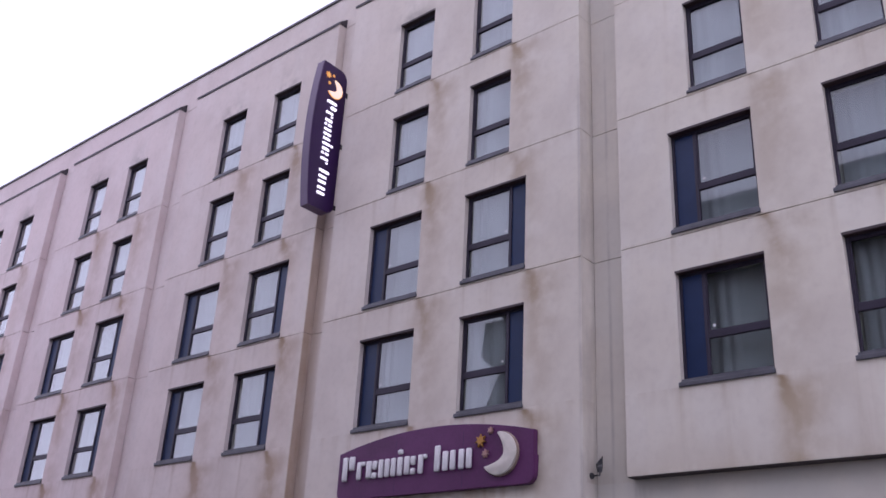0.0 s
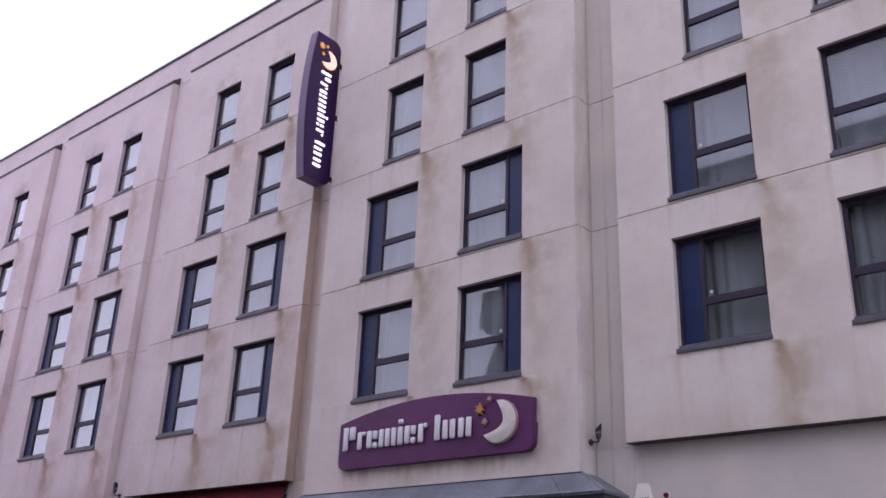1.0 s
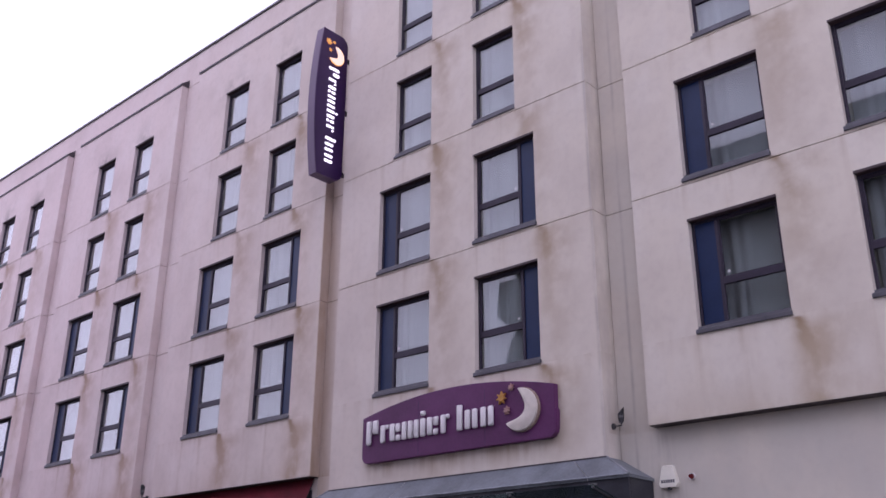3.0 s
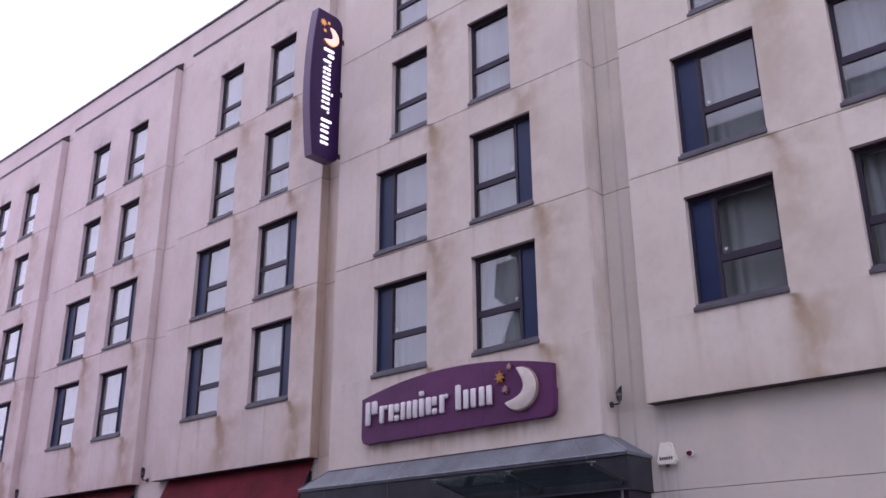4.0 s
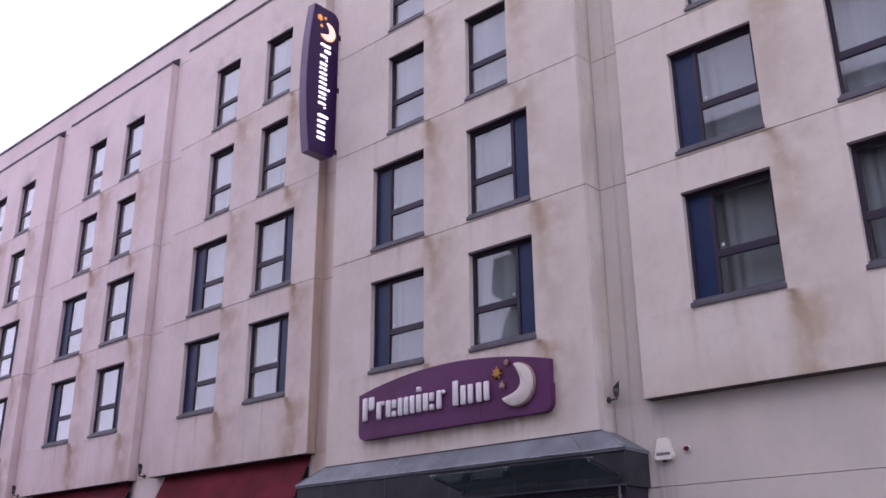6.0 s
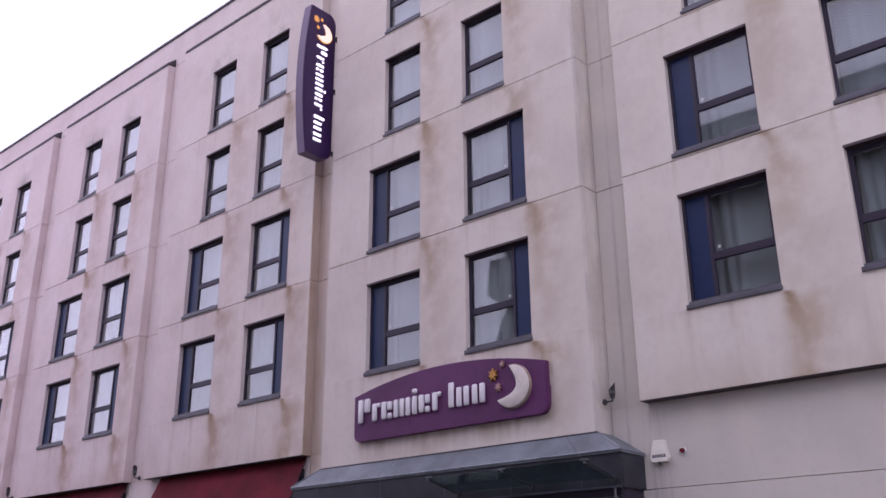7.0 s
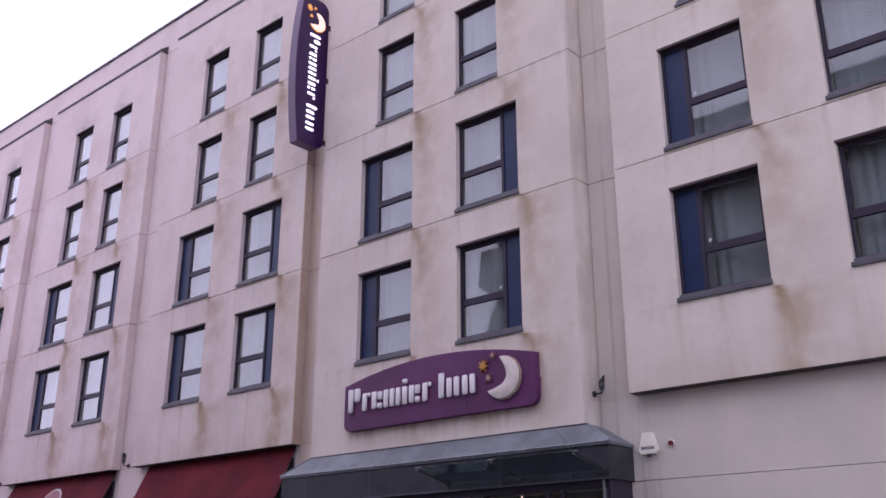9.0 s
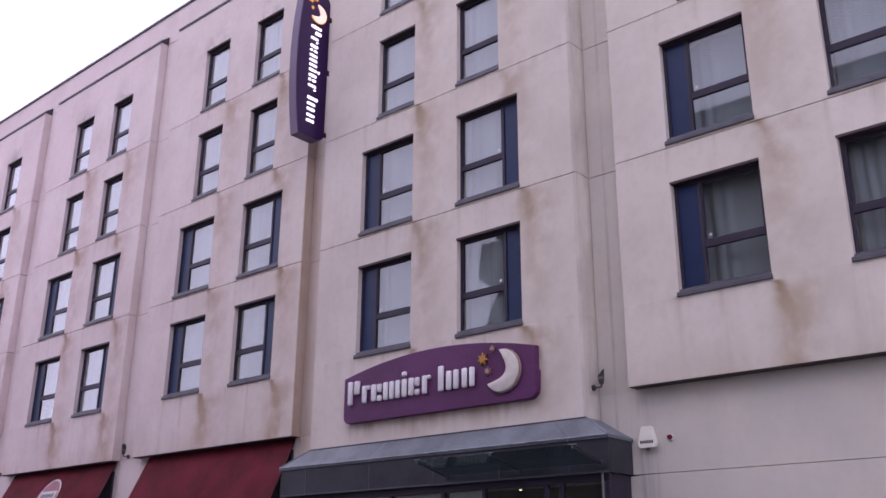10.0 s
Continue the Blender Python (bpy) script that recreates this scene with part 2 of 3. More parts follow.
LOGO_PALE = mat("pale_print", (0.6, 0.56, 0.55), 0.8, 0.0, 0.1, 8.0)
BLACK = mat("black_metal", (0.05, 0.05, 0.055), 0.5, 0.2)
ALARM = mat("ivory_plastic", (0.86, 0.84, 0.72), 0.4, 0.0, 0.05, 6.0)
PRINT_AND_SHADE = mat("dark_print_and_shade", (0.06, 0.06, 0.08), 0.6)
RED_LENS = mat("dark_red_lens", (0.16, 0.015, 0.02), 0.25)
ROAD = mat("asphalt", (0.05, 0.05, 0.052), 0.9, 0.0, 0.2, 1.5, 0.3, 80)
PAVE = mat("pavement_concrete", (0.27, 0.26, 0.25), 0.85, 0.0, 0.12, 1.0, 0.2, 60)
BRICK = mat("dark_brick", (0.2, 0.17, 0.15), 0.85, 0.0, 0.2, 1.2)
ROOF_SLATE = mat("roof_slate", (0.15, 0.155, 0.16), 0.7, 0.0, 0.2, 1.5)
LAMP_GLOW = lit_mat("downlight_glow", (1.0, 0.75, 0.45), 6.0)


# ---- mesh helpers ----
def mesh_of(name, bm, material):
    bmesh.ops.recalc_face_normals(bm, faces=bm.faces)
    me = bpy.data.meshes.new(name)
    bm.to_mesh(me)
    bm.free()
    me.materials.append(material)
    return me


def part(name, bm, material, parent=None, label="", smooth=False):
    me = mesh_of(name, bm, material)
    if smooth:
        me.polygons.foreach_set("use_smooth", [True] * len(me.polygons))
    ob = new(name, me)
    ob.parent = parent
    return tagged(ob, label)


def thing(name, at, label, category, group="", kind=""):
    ob = new(name)
    ob.empty_display_size = 0.1
    ob.matrix_world = at if isinstance(at, Matrix) else Matrix.Translation(at)
    return tagged(ob, label, category, group, kind)


def box(x0, x1, y0, y1, z0, z1, bevel=0.0, bm=None):
    one = bmesh.new()
    bmesh.ops.create_cube(one, size=1.0, matrix=Matrix.LocRotScale(((x0 + x1) / 2, (y0 + y1) / 2, (z0 + z1) / 2), None, (x1 - x0, y1 - y0, z1 - z0)))
    if bevel:
        bmesh.ops.bevel(one, geom=one.edges[:], offset=bevel, segments=2, affect="EDGES", profile=0.5)
    if bm is None:
        return one
    me = bpy.data.meshes.new("joined")
    one.to_mesh(me)
    one.free()
    bm.from_mesh(me)
    bpy.data.meshes.remove(me)
    return bm


def prism(outline, depth, matrix=None, bevel=0.0):
    """A flat outline of (u, v) in the plane x, z, from y = 0 to y = depth."""
    bm = bmesh.new()
    face = bm.faces.new([bm.verts.new((u, 0, v)) for u, v in outline])
    made = bmesh.ops.extrude_face_region(bm, geom=[face])
    bmesh.ops.translate(bm, verts=[v for v in made["geom"] if isinstance(v, bmesh.types.BMVert)], vec=(0, depth, 0))
    if bevel:
        bmesh.ops.recalc_face_normals(bm, faces=bm.faces)
        rim = [e for e in bm.edges if abs(e.verts[0].co.y) < 1e-6 and abs(e.verts[1].co.y) < 1e-6]
        bmesh.ops.bevel(bm, geom=rim, offset=bevel, segments=2, affect="EDGES", profile=0.5)
    if matrix is not None:
        bmesh.ops.transform(bm, matrix=matrix, verts=bm.verts)
    return bm


def rod(a, b, r, bm=None, sides=12, r2=None):
    a, b = Vector(a), Vector(b)
    bm = bm or bmesh.new()
    turn = (b - a).to_track_quat("Z", "Y").to_matrix().to_4x4()
    bmesh.ops.create_cone(bm, cap_ends=True, segments=sides, radius1=r, radius2=r if r2 is None else r2, depth=(b - a).length,
                          matrix=Matrix.Translation((a + b) / 2) @ turn)
    return bm


def slab(x0, x1, z0, z1, yf, yb, openings=()):
    """A wall slab with rectangular openings (x0, x1, z0, z1) that go right through it."""
    xs = sorted({x0, x1, *[v for o in openings for v in o[:2]]})
    zs = sorted({z0, z1, *[min(max(v, z0), z1) for o in openings for v in o[2:]]})
    bm, seen = bmesh.new(), {}

    def vert(x, y, z):
        key = (round(x, 5), y, round(z, 5))
        if key not in seen:
            seen[key] = bm.verts.new((x, y, z))
        return seen[key]

    def solid(i, k):
        if not (0 <= i < len(xs) - 1 and 0 <= k < len(zs) - 1):
            return False
        cx, cz = (xs[i] + xs[i + 1]) / 2, (zs[k] + zs[k + 1]) / 2
        return not any(a < cx < b and c < cz < d for a, b, c, d in openings)

    for i in range(len(xs) - 1):
        for k in range(len(zs) - 1):
            if not solid(i, k):
                continue
            a, b, c, d = xs[i], xs[i + 1], zs[k], zs[k + 1]
            for y in (yf, yb):
                bm.faces.new([vert(a, y, c), vert(b, y, c), vert(b, y, d), vert(a, y, d)])
            for di, dk, p, q in ((-1, 0, (a, c), (a, d)), (1, 0, (b, c), (b, d)), (0, -1, (a, c), (b, c)), (0, 1, (a, d), (b, d))):
                if not solid(i + di, k + dk):
                    bm.faces.new([vert(p[0], yf, p[1]), vert(q[0], yf, q[1]), vert(q[0], yb, q[1]), vert(p[0], yb, p[1])])
    return bm


# ---- large structure ----
BACK, INNER, TOP = 0.45, 0.78, 17.96
GAP, DROP = 0.008, 0.05
BAYS = {-3: 0.2, -2: 0.2, -1: 0.2, 0: 0.0, 1: 0.2}


def bay_edges(i):
    return (-2.92, 4.17) if i == 0 else (-2.78 + i * PITCH + (0.115 if i == 1 else 0), 3.77 + i * PITCH)


def bay_openings(i, row):
    wide = row < 2
    o = i * PITCH
    h = 2.07
    return [(o - (1.6 if wide else 1.14), o, sill_row(row), sill_row(row) + h), (o + 1.26, o + (2.86 if wide else 2.4), sill_row(row), sill_row(row) + h)]


LABELS = {0: "cream rendered entrance bay standing proud, rust-stained below the sills", }
for i, yf in BAYS.items():
    x0, x1 = bay_edges(i)
    bottom = 3.2 if i == 0 else 4.71 if i == 1 else 4.67
    wall = thing(f"wall_bay_{i + 4}", (0, 0, 0), LABELS.get(i, "cream rendered projecting bay with brown streaks below the sills"), "wall", "facade bays", "structure")
    for row in range(4):
        top = TOP if row == 3 else sill_row(row + 1) - DROP - GAP
        low = bottom if row == 0 else sill_row(row) - DROP + GAP
        part("render_panel", slab(x0, x1, low, top, yf, INNER, bay_openings(i, row)), RENDER, wall)
    if i:
        # dark strip on the underside, its colour standing in for the overhang's shade
        part("soffit_strip", box(x0 + 0.005, x1 - 0.005, yf + 0.003, BACK - 0.002, bottom - 0.012, bottom - 0.003), SOFFIT_SHADE, wall, "dark strip coloured for the shade under the bay")
    cap = bmesh.new()
    outline = [(yf - 0.035, TOP - 0.015), (yf - 0.035, TOP + 0.05), (BACK - 0.003, TOP + 0.29), (BACK - 0.003, TOP + 0.004), (yf, TOP + 0.004)]
    side = [cap.verts.new((x0 - 0.02, y, z)) for y, z in outline]
    far = [cap.verts.new((x1 + 0.02, y, z)) for y, z in outline]
    cap.faces.new(side), cap.faces.new(far)
    for k in range(len(outline)):
        cap.faces.new([side[k], side[k - 1], far[k - 1], far[k]])
    part("coping", cap, FLASHING, wall, "dark sloped metal coping")

# recessed strips between the bays
strips = [(bay_edges(i)[1], bay_edges(i + 1)[0]) for i in range(-3, 1)] + [(-26.6, bay_edges(-3)[0]), (bay_edges(1)[1], 12.6)]
channel = thing("wall_recess", (0, 0, 0), "cream rendered wall set back between the bays, streaked with dirt", "wall", "", "structure")
LEVELS = [0.0, 3.27, sill_row(1) - DROP, sill_row(2) - DROP, sill_row(3) - DROP, TOP + 0.004]
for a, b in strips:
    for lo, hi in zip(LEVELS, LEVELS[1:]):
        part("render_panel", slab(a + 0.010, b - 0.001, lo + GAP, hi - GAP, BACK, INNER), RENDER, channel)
ground_wall = thing("wall_ground_floor", (0, 0, 0), "cream rendered ground floor wall, shaded and stained under the bays", "wall", "", "structure")
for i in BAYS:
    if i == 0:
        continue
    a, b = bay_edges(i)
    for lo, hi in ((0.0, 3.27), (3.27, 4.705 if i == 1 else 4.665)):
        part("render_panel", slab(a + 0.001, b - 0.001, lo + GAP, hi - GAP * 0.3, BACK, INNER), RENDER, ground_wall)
parapet = thing("wall_parapet", (0, 0, 0), "cream rendered parapet above the bays with a dark metal edge", "wall", "", "structure")
part("parapet_face", slab(-40, 25, TOP + 0.012, 19.12, BACK, 0.85), RENDER, parapet)
for k in range(22):
    part("coping", box(-40 + k * 3 + 0.004, -37 + k * 3 - 0.004, BACK - 0.045, 0.9, 19.115 + 0.004 * (k % 3 == 0), 19.185 + 0.006 * (k % 2)), FLASHING, parapet)
for name, a, b in (("wall_far_end", -40, -26.6), ("wall_near_end", 12.6, 25)):
    tagged(part(name, slab(a, b, 0, TOP + 0.008, BACK + 0.002, INNER), RENDER), "plain cream rendered wall closing the facade", "wall", "", "structure")
tagged(part("roof", box(-40, 25, 0.85, 12, 18.3, 18.5), FLASHING), "flat dark roof behind the parapet", "roof", "", "structure")
tagged(part("wall_back", box(-40, 25, 11.8, 12, 0, 18.3), RENDER), "plain rear wall of the building", "wall", "", "structure")
for k, (a, b) in enumerate(((-40, -39.7), (24.7, 25))):
    tagged(part(f"wall_end_{k + 1}", box(a, b, INNER + 0.002, 11.8, 0, 18.3), RENDER), "plain end wall of the building", "wall", "", "structure")
for k in range(5):
    tagged(part(f"floor_{k + 1}", box(-39.7, 24.7, INNER + 0.003, 11.8, sill_row(k) - 0.75, sill_row(k) - 0.5), ROOM), "plain floor slab inside the building", "floor", "", "structure")
tagged(part("wall_corridor", box(-39.7, 24.7, 5.0, 5.1, 0, 18.3), ROOM), "plain grey wall at the back of the rooms", "wall", "", "structure")

# ground and the far side of the street
tagged(part("ground", box(-600, 600, -600, 600, -0.5, -0.15), PAVE), "wide grey ground around the street", "ground", "", "structure")
tagged(part("road", box(-300, 300, -11.5, -3.5, -0.15, -0.12), ROAD), "dark asphalt street", "road", "", "structure")
tagged(part("pavement", box(-300, 300, -3.5, BACK, -0.15, 0.0, 0.02), PAVE), "grey concrete pavement along the facade", "pavement", "", "structure")
tagged(part("pavement_far", box(-300, 300, -17.9, -11.5, -0.15, 0.0, 0.02), PAVE), "grey concrete pavement across the street", "pavement", "", "structure")
opposite = thing("house_opposite", (0, 0, 0), "dark brick building across the street with a steep slate roof", "building")
part("wall", box(-11.7, 12, -28, -18, 0, 16.2), BRICK, opposite)
part("oriel", prism([(-12.8, 14.6), (-12.3, 14.2), (-11.702, 14.2), (-11.702, 16.2), (-12.6, 16.2)], 4, Matrix.Translation((0, -22, 0))), BRICK, opposite)
part("side_wing", prism([(-12.9, 0), (-11.702, 0), (-11.702, 13.9), (-12.1, 13.4), (-12.9, 11.6)], 4, Matrix.Translation((0, -22.2, 0))), BRICK, opposite)
part("roof", prism([(-28.4, 16.2), (-17.6, 16.2), (-18.2, 16.6), (-23, 22.3), (-27.8, 16.6)], 23.8, Matrix(((0, 1, 0, -11.5), (1, 0, 0, 0), (0, 0, 1, 0), (0, 0, 0, 1)))), ROOF_SLATE, opposite)
# unseen block, added to hold light off the lower left facade
light_block = thing("house_row_opposite", (0, 0, 0), "unseen low brick block added across the street to dim the facade", "building")
part("wall", box(-80, -13, -28, -18.3, 0, 9.6), BRICK, light_block)
part("roof", prism([(-28.4, 9.6), (-18.0, 9.6), (-23, 11.6)], 67.0, Matrix(((0, 1, 0, -80), (1, 0, 0, 0), (0, 0, 1, 0), (0, 0, 0, 1)))), ROOF_SLATE, light_block)
part("chimney", box(-10.9, -9.6, -21.5, -20.6, 17, 21.5, 0.03), BRICK, opposite)


# ---- windows ----
def curtain_mesh(w, h, seed):
    """A net that hangs in soft uneven folds, its two halves meeting near the middle."""
    rng = random.Random(seed)
    bm = bmesh.new()
    n = int(w / 0.02)
    waves = [(rng.uniform(20, 38), rng.uniform(0, 6.28), rng.uniform(0.008, 0.016)) for _ in range(3)] + [(rng.uniform(6, 12), rng.uniform(0, 6.28), 0.03) for _ in range(2)]
    meet = w * rng.uniform(0.42, 0.58)
    rows = []
    for z in (0.0, 0.35 * h, 0.7 * h, h):
        row = []
        for k in range(n + 1):
            x = w * k / n
            gather = max(0.0, math.sin(x * 4.3 + waves[0][1])) ** 0.7
            y = sum(g * math.sin(f * x + p + 0.25 * z * math.sin(p * 3)) * (gather if f > 15 else 1) for f, p, g in waves)
            row.append(bm.verts.new((x, y + (0.02 if x > meet else 0.0), z)))
        rows.append(row)
    for a, b in zip(rows, rows[1:]):
        for k in range(n):
            bm.faces.new([a[k], a[k + 1], b[k + 1], b[k]])
    for f in bm.faces:
        f.smooth = True
    return bm


def make_window(width, side, label):
    """A window in its opening: x from 0 to width, z from the sill's underside up, y = 0 at the wall's face. side: where its navy panel is."""
    w = thing("window_1", (0, 0, -60), label, "window", "hotel windows", "structure")
    h, y = 2.07, 0.115
    px = 0.43 if side else 0.0
    g0, g1 = (px + (0.06 if side else 0), width) if side <= 0 else (0.0, width - px - 0.06)
    e = 0.002
    # sill with a folded front edge
    lip = (0.03, 0.02, 0.04, 0.075) if side else (0.03, 0.01, 0.03, 0.06)
    sl = box(-lip[0], width + lip[1], -lip[2], -e, -0.005, lip[3], 0.012)
    box(e, width - e, -e, y + 0.06, 0.02, 0.125, 0.008, sl)
    part("sill", sl, SILL_METAL, w, "grey folded metal sill")
    hd = box(e, width - e, 0.004, y + 0.06, h - 0.03, h - e)
    box(-0.01, width + 0.004, -0.012, -0.002, h - 0.032, h + 0.016, 0.003, hd)
    part("head_trim", hd, HEAD, w, "dark brown head trim with a drip lip")
    fr = bmesh.new()
    z0, z1 = 0.127, h - 0.032
    box(e, 0.05, y, y + 0.07, z0, z1, 0.006, fr)
    box(width - 0.055, width - e, y, y + 0.07, z0, z1, 0.006, fr)
    box(0.055, width - 0.055, y, y + 0.07, z1 - 0.045, z1, 0.006, fr)
    box(0.055, width - 0.055, y, y + 0.07, z0, z0 + 0.045, 0.006, fr)
    part("window_frame", fr, FRAME, w)
    if side:
        mx = px if side < 0 else width - px - 0.06
        part("mullion", box(mx, mx + 0.06, y - 0.006, y + 0.066, z0 + 0.046, z1 - 0.046, 0.006), FRAME, w)
        a, b = (0.056, px - e) if side < 0 else (width - px + e, width - 0.056)
        part("side_panel", box(a, b, y + 0.02, y + 0.045, z0 + 0.046, z1 - 0.046, 0.004), BLUE, w, "navy blue side panel")
        g0, g1 = (px + 0.062, width - 0.057) if side < 0 else (0.057, width - px - 0.062)
    else:
        g0, g1 = 0.057, width - 0.057
    tz = 0.80
    part("transom", box(g0, g1, y - 0.004, y + 0.068, tz, tz + 0.12, 0.006), FRAME, w)
    sash = bmesh.new()
    lo, hi = tz + 0.122, z1 - 0.047
    for a, b, c, d in ((g0, g0 + 0.022, lo, hi), (g1 - 0.022, g1, lo, hi), (g0 + 0.022, g1 - 0.022, lo, lo + 0.02), (g0 + 0.022, g1 - 0.022, hi - 0.022, hi)):
        box(a, b, y + 0.008, y + 0.06, c, d, 0.004, sash)
    leaf = part("sash", sash, FRAME, w)
    for c, d, inset in ((lo + 0.02, hi - 0.022, 0.022), (z0 + 0.046, tz - 0.001, 0.0)):
        pane = part("pane", box(g0 + inset, g1 - inset, y + 0.03, y + 0.034, c, d), GLASS, leaf if inset else w)
        pane.visible_shadow = False
    sx = g0 + 0.1 if side <= 0 else g1 - 0.1
    if side:
        part("sticker", prism([(sx + 0.028 * math.cos(a * 0.524), lo + 0.1 + 0.028 * math.sin(a * 0.524)) for a in range(12)], 0.002, Matrix.Translation((0, y + 0.026, 0))), WHITE, leaf, "small round white sticker")
    return w


WIN_LABEL = "anthracite framed window with a navy side panel and grey sill"
protos = {
    ("wide", -1): make_window(1.6, -1, WIN_LABEL),
    ("wide", 1): make_window(1.6, 1, WIN_LABEL),
    ("narrow", 0): make_window(1.14, 0, "narrow anthracite framed window with transom and grey sill"),
}
nets = {(k, s): curtain_mesh(1.54 if k == "wide" else 1.09, 1.99, 7 * s + (k == "wide")) for k in ("wide", "narrow") for s in range(4)}
nets = {k: mesh_of("net_curtain", v, NET) for k, v in nets.items()}
rng = random.Random(5)
for i, yf in BAYS.items():
    for row in range(4):
        for col, (a, b, z0, z1) in enumerate(bay_openings(i, row)):
            kind = ("wide", -1 if col == 0 else 1) if row < 2 else ("narrow", 0)
            copy_thing(protos[kind], Matrix.Translation((a, yf, z0)))
            ob = new("net_curtain", nets[(kind[0], rng.randrange(4))])
            back = 0.16 if (i, row) in ((1, 0), (1, 1)) else 0.0  # drawn deeper into the room
            ob.location = (a + 0.03, yf + 0.245 + back + rng.uniform(0, 0.03), z0 + 0.06)
            if (i, row, col) == (-1, 1, 1):
                ob.scale.x = 0.55
            tagged(ob, "white net curtain hanging in folds behind the glass", "curtain", "net curtains")
for p in protos.values():
    for o in (*p.children_recursive, p):
        bpy.data.objects.remove(o)


# ---- signs ----
def barrel(length, straight, rise, r, n=24):
    """Outline of a sign board: straight lower edge with rounded corners, bowed upper edge."""
    pts = []
    for cx, a0 in ((r, 180), (length - r, 270)):
        for k in range(7):
            a = radians(a0 + 15 * k)
            pts.append((cx + r * math.cos(a), r + r * math.sin(a)))
    for k in range(n + 1):
        u = 1 - k / n
        pts.append((length * u, straight + rise * (1 - (2 * u - 1) ** 2)))
    return pts


def crescent(r, n=20):
    pts = [(r * math.sin(radians(a)), r * math.cos(radians(a))) for a in np.linspace(-6, 236, n)]
    x0, z0 = pts[0]
    x1, z1 = pts[-1]
    inner = []
    for k in range(1, n):
        u = k / n
        bulge = 0.78 * r * math.sin(math.pi * u)
        inner.append((x1 + (x0 - x1) * u + bulge * 0.93, z1 + (z0 - z1) * u - bulge * 0.37))
    return pts + inner


def star(r, points=7):
    return [((r if k % 2 == 0 else r * 0.45) * math.sin(math.pi * k / points), (r if k % 2 == 0 else r * 0.45) * math.cos(math.pi * k / points)) for k in range(2 * points)]


# plain bars that stand for the raised characters: start, width, base, height, in character heights
BARS = [(0.0, 0.19, 0, 1.0), (0.27, 0.22, 0.42, 0.58), (0.62, 0.17, 0, 0.74), (0.81, 0.13, 0.55, 0.19), (1.02, 0.19, 0.02, 0.72), (1.27, 0.17, 0.0, 0.25), (1.27, 0.17, 0.36, 0.36), (1.53, 0.17, 0, 0.74),
        (1.78, 0.17, 0, 0.74), (2.03, 0.17, 0, 0.74), (2.29, 0.18, 0, 0.74), (2.29, 0.18, 0.84, 0.2), (2.56, 0.19, 0.02, 0.72), (2.81, 0.17, 0, 0.25), (2.81, 0.17, 0.36, 0.36),
        (3.1, 0.17, 0, 0.74), (3.29, 0.13, 0.55, 0.19), (3.72, 0.19, 0, 1.0), (4.02, 0.18, 0, 0.76), (4.29, 0.18, 0, 0.76), (4.6, 0.18, 0, 0.76), (4.87, 0.18, 0, 0.76)]


def bars(parent, at, size, stretch, depth, material, label, slim=0.74):
    for u, w, v, t in BARS:
        mid, half = (u + w / 2) * size * stretch, w * slim * size * stretch / 2
        bm = box(mid - half, mid + half, -depth, 0, v * size, (v + t) * size, min(0.03, half * 0.7))
        bmesh.ops.transform(bm, matrix=at, verts=bm.verts)
        part("raised_bar", bm, material, parent, label, True)


wsign = thing("wall_sign", (-1.77, 0.0, 4.68), "purple bowed sign board with raised white bars, moon and gold stars", "sign")
board = part("board", prism(barrel(4.99, 0.96, 0.31, 0.16), 0.12, Matrix.Translation((0, -0.125, 0)), 0.012), PURPLE, wsign)
bars(board, Matrix.Translation((0.17, -0.127, 0.37)), 0.5, 1.36, 0.07, WHITE, "raised white bar", 1.0)
trim = [(4.6, 0.0), (4.83, 0.0), (4.92, 0.03), (4.98, 0.09), (5.005, 0.18), (5.018, 0.5), (5.008, 0.52), (4.6, 0.53)]
part("corner_trim", prism(trim, 0.1, Matrix.Translation((0, -0.105, -0.004)), 0.01), PURPLE, wsign, "purple end cap at the lower corner")
for x in (1.62, 3.36):
    part("panel_seam", box(x, x + 0.006, -0.1275, -0.1245, 0.03, 1.1, 0.0), PURPLE_DEEP, board, "fine dark seam between board panels")
part("moon", prism(crescent(0.40), 0.08, Matrix.Translation((4.25, -0.207, 0.58)), 0.02), CREAM, wsign, "ivory raised crescent moon", True)
part("moon_rim", prism(crescent(0.415), 0.045, Matrix.Translation((4.268, -0.172, 0.577)), 0.01), TAN, wsign, "tan rim behind the moon")
for k, (sx, sz, sr) in enumerate(((3.8, 0.86, 0.13), (4.03, 1.03, 0.07), (3.92, 0.61, 0.085))):
    part("star", prism(star(sr), 0.05, Matrix.Translation((sx, -0.177, sz)), 0.008), GOLD if k == 0 else ROSE, wsign, "raised gold star" if k == 0 else "small raised pinkish star")

# projecting sign: its long side stands upright, its face looks along the street
SX1 = -3.16
psign = thing("projecting_sign", (SX1, 0.14, 11.76), "tall deep purple projecting sign with lit white bars and moon", "sign")
turn = Matrix(((0, 1, 0, -0.26), (-0.0, 0, -1, 0), (-1, 0, 0, 4.2), (0, 0, 0, 1)))  # length runs down, bow points away from the wall
part("case", prism(barrel(4.2, 0.84, 0.17, 0.26), 0.26, turn, 0.0), PURPLE_SIDE, psign)
shell = prism(barrel(4.16, 0.80, 0.17, 0.25), 0.012, Matrix(((0, -1, 0, 0.012), (0, 0, -1, -0.02), (-1, 0, 0, 4.18), (0, 0, 0, 1))), 0.0)
face = part("face", shell, PURPLE_DEEP, psign, "glossy deep purple face")
down = Matrix(((0, -1, 0, 0.014), (0, 0, 1, -0.63), (-1, 0, 0, 3.12), (0, 0, 0, 1)))
